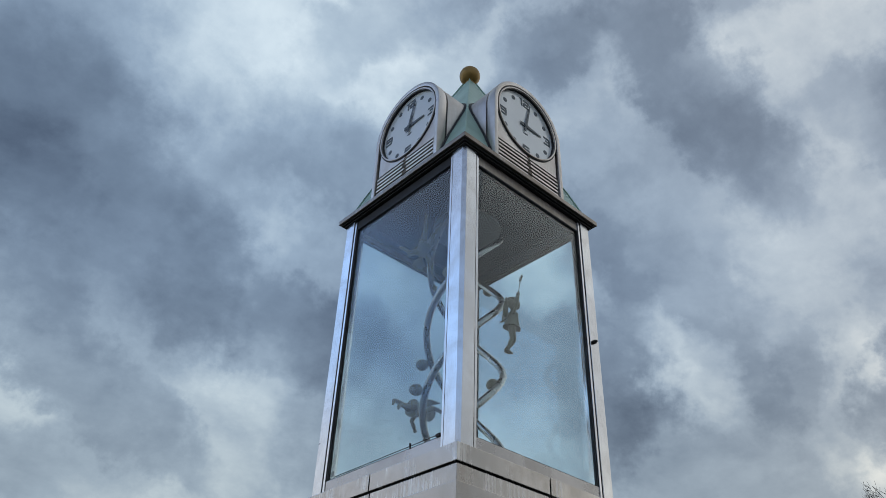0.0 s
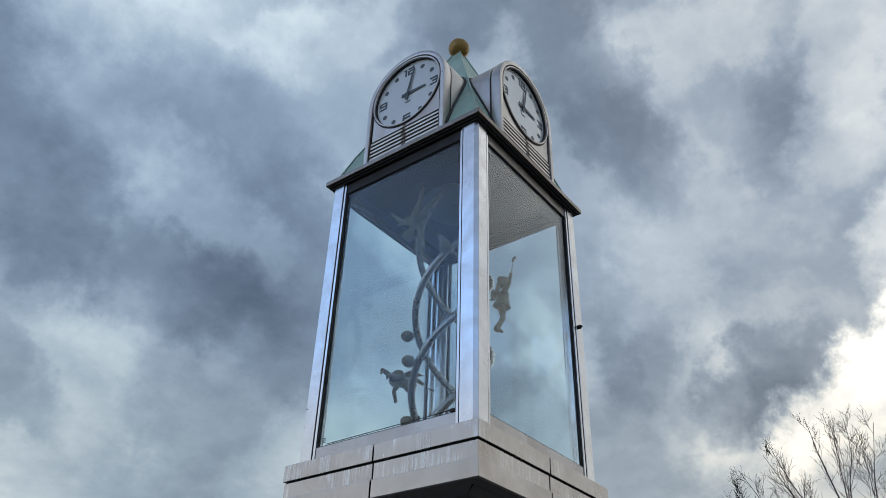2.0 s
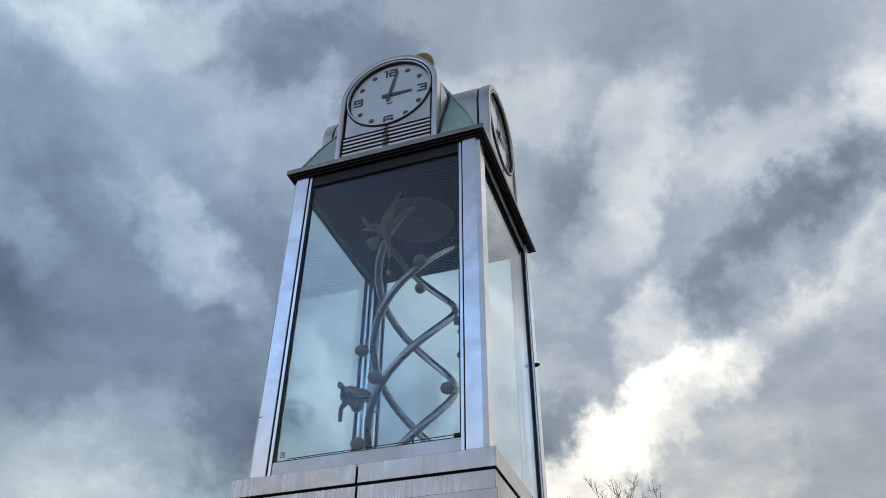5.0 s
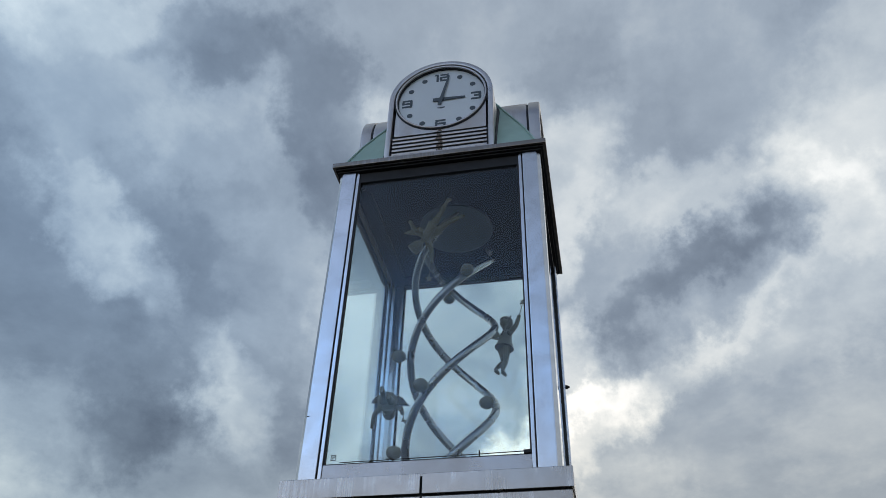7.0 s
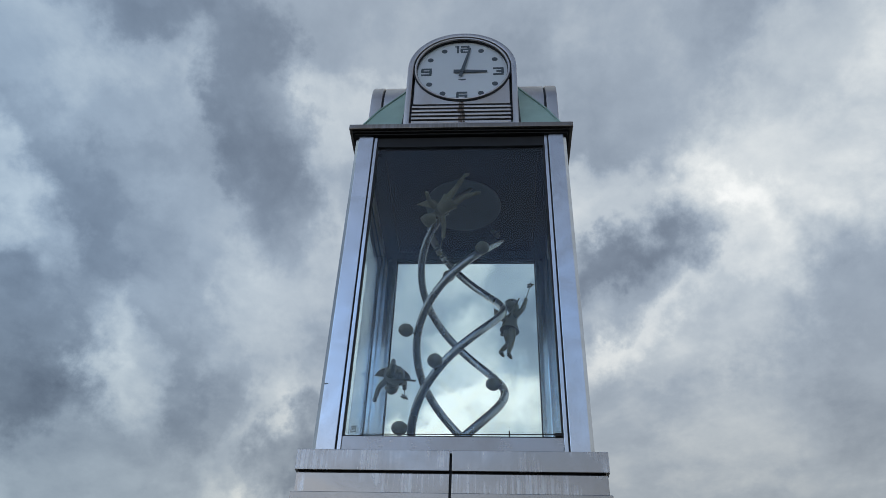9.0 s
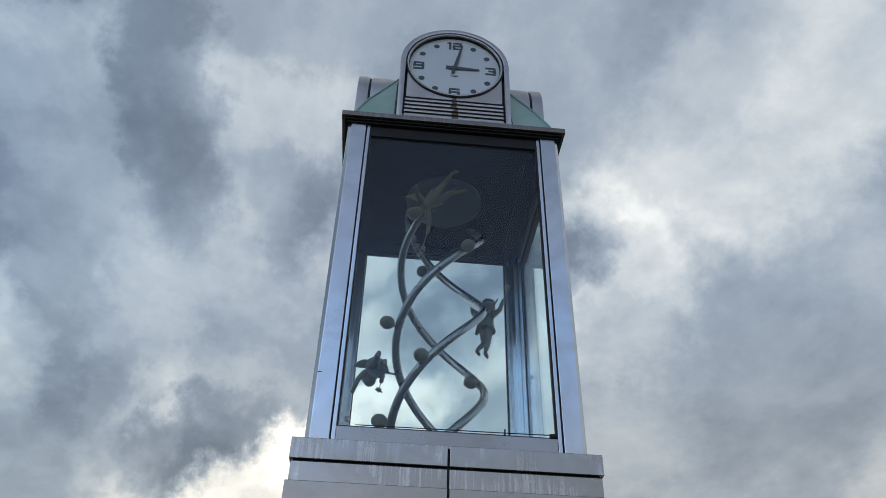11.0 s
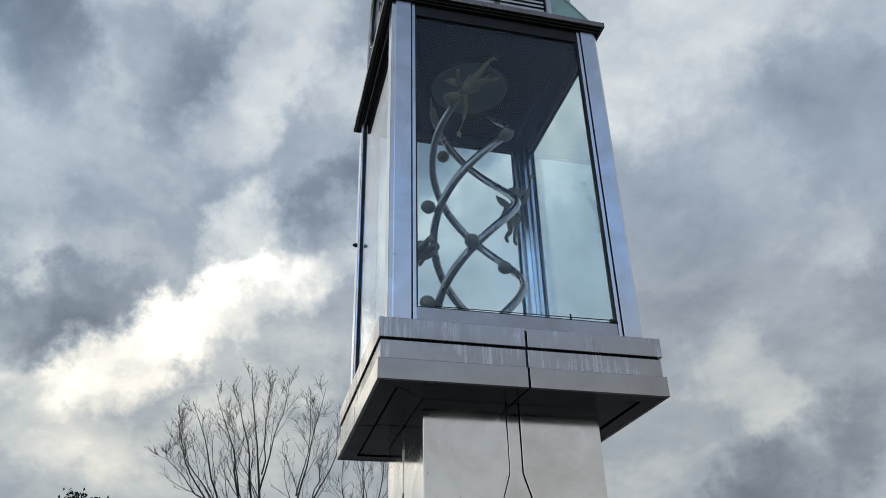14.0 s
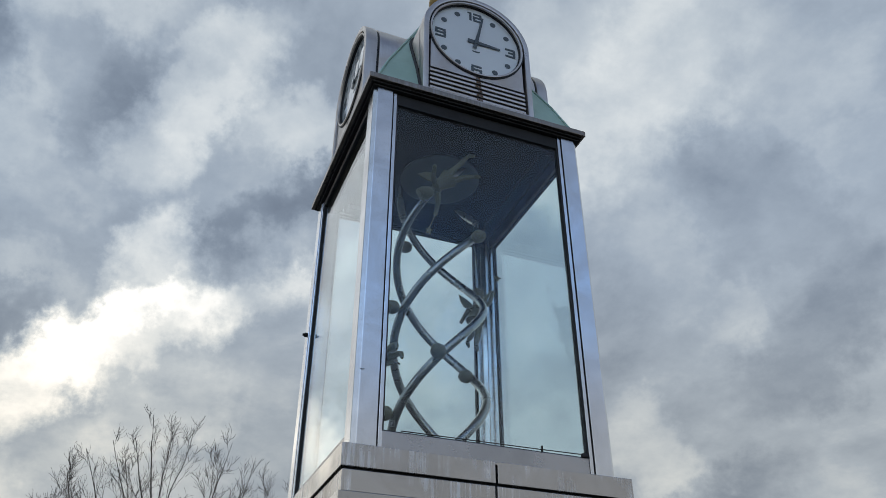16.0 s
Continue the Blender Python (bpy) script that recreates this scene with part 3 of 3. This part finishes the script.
# ---- the triple spiral inside the case ----
sculpture = root("spiral_sculpture", "three intertwined steel tubes with small bronze balls", "sculpture", at=(0, 0, 3.70))
HR, PITCH = .335, 2.2


def spiral(z, k, r=HR):
    a = radians(19.6 + 120 * k + 360 * z / PITCH)
    return Vector((r * math.cos(a), r * math.sin(a), z))


def inner(name, me, label=""):
    ob = new(name, me)
    ob.parent = sculpture
    ob.location = (0, 0, -3.70)
    if label:
        tagged(ob, label)
    return ob


for k in (0, 1, 2):
    zs = [3.70 + (6.20 - 3.70) * i / 110 for i in range(111)]
    bm = bmesh.new()
    tube(bm, [spiral(z, k) for z in zs], [.031 if z < 6.10 else .031 - .022 * ((z - 6.10) / .10) for z in zs], 14)
    inner("spiral_tube", mesh("spiral_tube", bm, STEEL_TUBE, False, 0, True), "bent polished steel tube")

for z, k, r in ((4.92, 0, .43), (4.50, 1, .42), (4.58, 2, .27), (4.14, 1, .42), (5.52, 0, .41), (5.84, 1, .46)):
    foot, at = spiral(z, k, HR + .02), spiral(z + .012, k, r)
    out = Vector((at.x, at.y, 0)).normalized()
    bm = bmesh.new()
    ball(bm, (0, 0, 0), (.058, .054, .050), 22, 14)
    for v in bm.verts:
        v.co *= 1 + .05 * noise.noise(v.co * 40)
    bm.transform(Matrix.Translation(at) @ out.to_track_quat('X', 'Z').to_matrix().to_4x4())
    b = inner("fruit_ball", mesh("fruit_ball", bm, BRONZE, False, 0, True), "small dull bronze ball on a stalk")
    bm = bmesh.new()
    tube(bm, [foot, foot.lerp(at, .5), foot.lerp(at, .8)], [.009, .0065, .011], 8)
    st = inner("stalk", mesh("stalk", bm, STEEL_TUBE, False, 0, True))


def star(bm, m, r):
    pts = [((r if i % 2 == 0 else r * .42) * math.sin(math.pi * i / 5), (r if i % 2 == 0 else r * .42) * math.cos(math.pi * i / 5)) for i in range(10)]
    b2 = bmesh.new()
    prism(b2, pts, -.006, .006)
    b2.transform(m)
    tmp = bpy.data.meshes.new("tmp")
    b2.to_mesh(tmp)
    b2.free()
    bm.from_mesh(tmp)
    bpy.data.meshes.remove(tmp)


def figurine(arm_l, arm_r, leg_l, leg_r):
    """A plain winged cast figure about half a metre tall; its head is up (+z), it faces +y. arms: elbow and hand, legs: knee and foot."""
    bm = bmesh.new()
    # trunk in a short tunic
    tube(bm, [(0, 0, .205), (0, .002, .24), (0, .004, .29), (0, .002, .335), (0, 0, .362)], [.080, .066, .050, .050, .022], 14)
    tube(bm, [(0, 0, .362), (0, .004, .39)], [.02, .022], 10)
    ball(bm, (0, .008, .432), (.049, .053, .056), 20, 14)
    ball(bm, (0, -.008, .445), (.053, .054, .049), 20, 14)
    for a in range(9):
        c, s = math.cos(a * .7), math.sin(a * .7)
        ball(bm, (.034 * c, -.012 + .034 * s, .470), (.022, .022, .018), 8, 6)
    for s, (e, h) in ((-1, arm_l), (1, arm_r)):
        sh = (s * .052, 0, .335)
        tube(bm, [sh, Vector(sh).lerp(Vector(e), .5), e, Vector(e).lerp(Vector(h), .6), h], [.024, .024, .019, .018, .013], 9)
        ball(bm, sh, (.026, .026, .026), 10, 7)
        ball(bm, h, (.018, .018, .018), 10, 7)
    for s, (kn, f) in ((-1, leg_l), (1, leg_r)):
        hip = (s * .03, 0, .215)
        kn, f = Vector(kn), Vector(f)
        tube(bm, [hip, Vector(hip).lerp(kn, .5), kn, kn.lerp(f, .4), f], [.032, .028, .020, .022, .012], 10)
        toe = f + Vector((0, .045, -.022))
        tube(bm, [f, f.lerp(toe, .5), toe], [.016, .016, .009], 8)
    # wings: thick leaves
    for s in (-1, 1):
        pts = [(0, -.012), (.035, -.030), (.075, -.018), (.105, .035), (.125, .120), (.088, .090), (.05, .062), (.02, .03)]
        b2 = bmesh.new()
        prism(b2, [(s * a, b) for a, b in pts], -.006, .006)
        b2.transform(Matrix.Translation((s * .012, -.045, .315)) @ pose(0, 0, 0, 72, 0, -s * 28))
        tmp = bpy.data.meshes.new("tmp")
        b2.to_mesh(tmp)
        b2.free()
        bm.from_mesh(tmp)
        bpy.data.meshes.remove(tmp)
    # wand with a star
    h = Vector(arm_r[1])
    way = (h - Vector(arm_r[0])).normalized()
    tip = h + way * .10 + Vector((0, 0, .03))
    tube(bm, [h, h.lerp(tip, .5), tip], [.0035, .003, .003], 6)
    star(bm, Matrix.Translation(tip + way * .02) @ pose(0, 0, 0, 80, 10, 20), .034)
    return mesh("figurine", bm, BRONZE, False, 0, True)


def placed(me, at, up, front):
    up = Vector(up).normalized()
    f = Vector(front)
    f = (f - up * f.dot(up)).normalized()
    r = f.cross(up)
    m = Matrix((r, f, up)).transposed().to_4x4()
    ob = new("figurine", me)
    ob.matrix_world = Matrix.Translation(at) @ m @ Matrix.Translation((0, 0, -.28))
    return ob


def ring_place(az, r, z):
    return Vector((r * math.cos(radians(az)), r * math.sin(radians(az)), z))


def onward(az):
    return Vector((math.sin(radians(az)), -math.cos(radians(az)), 0))


poses = [
    # flying level, head first
    (101, .49, 4.53, onward(101) + Vector((0, 0, .10)), Vector((0, 0, -1)), "bronze winged figurine flying level beside the tube",
     (((-.10, .06, .33), (-.12, .13, .40)), ((.09, -.03, .40), (.10, -.02, .49)), ((-.025, -.01, .10), (-.026, -.02, .0)), ((.025, .02, .11), (.024, .03, .01)))),
    # upright with a raised wand
    (296, .44, 5.20, Vector((0, -.12, 1)), Vector((.8, -.75, 0)), "bronze winged figurine standing upright with star wand",
     (((-.10, .03, .30), (-.15, .07, .26)), ((.10, .02, .39), (.115, .03, .48)), ((-.03, .03, .10), (-.035, -.04, .0)), ((.03, .01, .09), (.035, -.02, -.03)))),
    # diving under the ceiling
    (160.5, .43, 5.93, Vector((.144, .415, -.347)), Vector((-.4, 0, -1)), "bronze winged figurine diving below the case ceiling",
     (((-.12, .03, .35), (-.20, .05, .33)), ((.11, .05, .38), (.16, .08, .44)), ((-.05, -.01, .10), (-.085, -.01, -.02)), ((.045, .02, .10), (.08, .04, .0)))),
]
for az, r, z, up, front, label, limbs in poses:
    tagged(placed(figurine(*limbs), ring_place(az, r, z), up, front), label, "figurine", "winged figurines on the spiral")
    bm = bmesh.new()
    tube(bm, [ring_place(az, HR - .01, z), ring_place(az, r - .03, z)], [.008, .008], 8)
    inner("bracket", mesh("bracket", bm, STEEL_TUBE, False, 0, True))

# ---- bare trees beyond the tower ----


def shoot(bm, rng, at, way, length, radius, level):
    """One crooked shoot that bends upwards and carries finer ones, down to the twigs."""
    n = (6, 6, 5, 4)[level]
    pts, radii, p, w = [at], [radius], at.copy(), way.normalized()
    crook = (.07, .13, .20, .26)[level]
    for i in range(n):
        w = (w + Vector((rng.gauss(0, crook), rng.gauss(0, crook), .10 + rng.gauss(0, crook * .4)))).normalized()
        p = p + w * (length / n)
        pts.append(p.copy())
        radii.append(max(.0040, radius * (1 - .70 * (i + 1) / n)))
    sprout(bm, rng, pts, radii, length, level)


def sprout(bm, rng, pts, radii, length, level):
    n = len(pts) - 1
    tube(bm, pts, radii, (8, 5, 4, 3)[level], False)
    if level == 3:
        return
    kids = (7, 5, 3)[level]
    turn = rng.random() * 6.283
    for i in range(kids):
        f = (.26, .16, .15)[level] + (.72, .80, .80)[level] * (i + rng.uniform(.1, .9)) / kids
        f = min(f, .999)
        j = int(f * n)
        s = pts[j].lerp(pts[j + 1], f * n - j)
        axis = (pts[j + 1] - pts[j]).normalized()
        side = axis.orthogonal().normalized()
        turn += 2.4 + rng.uniform(-.6, .6)
        side.rotate(Matrix.Rotation(turn, 3, axis))
        d = axis + side * rng.uniform(.30, .70)
        left = (1.15 - f, 1.25 - .8 * f, 1.1 - .5 * f)[level]
        reach = length * left * (.60, .46, .46)[level] * rng.uniform(.65, 1.2)
        shoot(bm, rng, s, d, max(reach, .26), max(.0042, radii[j] * (.46, .52, .6)[level]), level + 1)


def leader(bm, rng, start, tip, low, r0, bare):
    """A long crooked limb that leaves outwards and straightens up towards its tip; its lower part is bare."""
    mid = start.lerp(tip, .5) + Vector(((tip.x - start.x) * low * .3, (tip.y - start.y) * low * .3, 0))
    n = 14
    pts, drift, pull = [], Vector((0, 0, 0)), Vector((0, 0, 0))
    for i in range(n + 1):
        f = i / n
        pull = pull * .5 + Vector((rng.gauss(0, .032), rng.gauss(0, .032), 0))
        drift = drift + pull
        q = start * (1 - f) ** 2 + mid * (2 * f * (1 - f)) + tip * f ** 2
        pts.append(q + drift * min(1, (1 - f) * 3))
    radii = [max(.007, r0 * (1 - .93 * (i / n) ** .8)) for i in range(n + 1)]
    sprout(bm, rng, pts, radii, (tip - start).length * (1 - bare), 0)
    return pts, radii


def bare_tree(x, y, fork, limbs, girth, seed):
    """A vase-shaped tree: each limb is the tip of a leader and those of the ones that part from it, from the trunk's middle."""
    rng = random.Random(seed)
    tree = root("bare_tree", "leafless winter tree with fine upright dark branches", "tree", "bare trees behind the tower", (x, y, 0))
    bm = bmesh.new()
    tube(bm, [(0, 0, -.1), (.01, 0, .2), (.03, .01, fork * .5), (0, .02, fork), (0, .02, fork + .5)], [girth * 1.5, girth * 1.1, girth * .9, girth * .85, girth * .3], 12)
    part("trunk", mesh("trunk", bm, BARK, False, 0, True), tree)
    bm = bmesh.new()
    for low, tips in limbs:
        start = Vector((0, .02, fork + low * .5 - .3))
        pts, radii = leader(bm, rng, start, Vector(tips[0]), low, girth * (.42 - .12 * low), .35)
        for i, t in enumerate(tips[1:]):
            j = 6 + (i % 3)
            leader(bm, rng, pts[j], Vector(t), .8, radii[j] * .85, .1)
    tagged(part("crown", mesh("crown", bm, BARK), tree, "fine bare branches and twigs"), kind="stuff")
    return tree


bare_tree(20.8, .9, 4.6, [(.8, [(-2.1, 2.65, 8.9), (-1.9, 2.8, 8.1)]), (.5, [(-2.3, 2.35, 9.35), (-1.6, 2.7, 9.0)]), (.35, [(-1.6, 1.75, 9.9), (-2.0, 1.3, 9.2)]),
                          (0, [(.4, .77, 11.5), (-.5, -.50, 10.95), (.5, .1, 11.3)]), (.6, [(-3.0, 1.15, 9.6)])], .17, 12)
bare_tree(18.2, .35, 4.3, [(.2, [(.1, -.98, 9.95), (.2, -.55, 9.6)]), (.5, [(.3, -1.70, 9.35), (-.3, -1.45, 8.5)])], .13, 29)
bare_tree(21.3, -2.6, 4.2, [(.2, [(0, .5, 10.05), (.4, .15, 9.7)]), (.3, [(-.4, -.5, 9.6), (.2, -1.3, 9.2)]), (.6, [(-.6, 1.0, 8.6)])], .13, 23)
bare_tree(26.5, -6.4, 4.0, [(.4, [(0, 1.3, 9.0)]), (.1, [(.4, .2, 9.6), (-.4, -1.0, 9.1)]), (.6, [(.9, -1.7, 8.5)])], .13, 57)


def evergreen(x, y, height, seed):
    rng = random.Random(seed)
    tree = root("evergreen_tree", "dark leafy evergreen tree behind the tower", "tree", "", (x, y, 0))
    bm = bmesh.new()
    tube(bm, [(0, 0, -.1), (.05, 0, 2), (0, .05, height * .8)], [.16, .12, .05], 8)
    tips = []
    for i in range(80):
        a, z = rng.random() * 6.283, height * (.32 + .62 * rng.random() ** .8)
        reach = 1.15 * math.sqrt(max(.02, 1 - ((z / height - .35) / .62) ** 2)) * rng.uniform(.6, 1.0)
        tip = Vector((math.cos(a) * reach, math.sin(a) * reach, z + rng.uniform(.0, .4)))
        tube(bm, [(0, 0, z), tip * .5 + Vector((0, 0, z * .5)), tip], [.035, .02, .008], 5)
        tips.append(tip)
    part("trunk", mesh("trunk", bm, BARK, False, 0, True), tree)
    bm = bmesh.new()
    for tip in tips:
        for _ in range(60):
            c = tip + Vector((rng.gauss(0, .15), rng.gauss(0, .15), rng.gauss(0, .07)))
            c.z = max(c.z, height * .3)
            m = Matrix.Translation(c) @ Euler((rng.random() * 6, rng.random() * 6, rng.random() * 6)).to_matrix().to_4x4()
            v = [bm.verts.new(m @ Vector(q)) for q in ((-.05, 0, 0), (0, -.028, .006), (.06, 0, 0), (0, .028, .006))]
            bm.faces.new(v)
    part("crown", mesh("crown", bm, LEAF), tree, "clumps of small dark green leaves")


evergreen(17.0, 5.45, 6.35, 71)
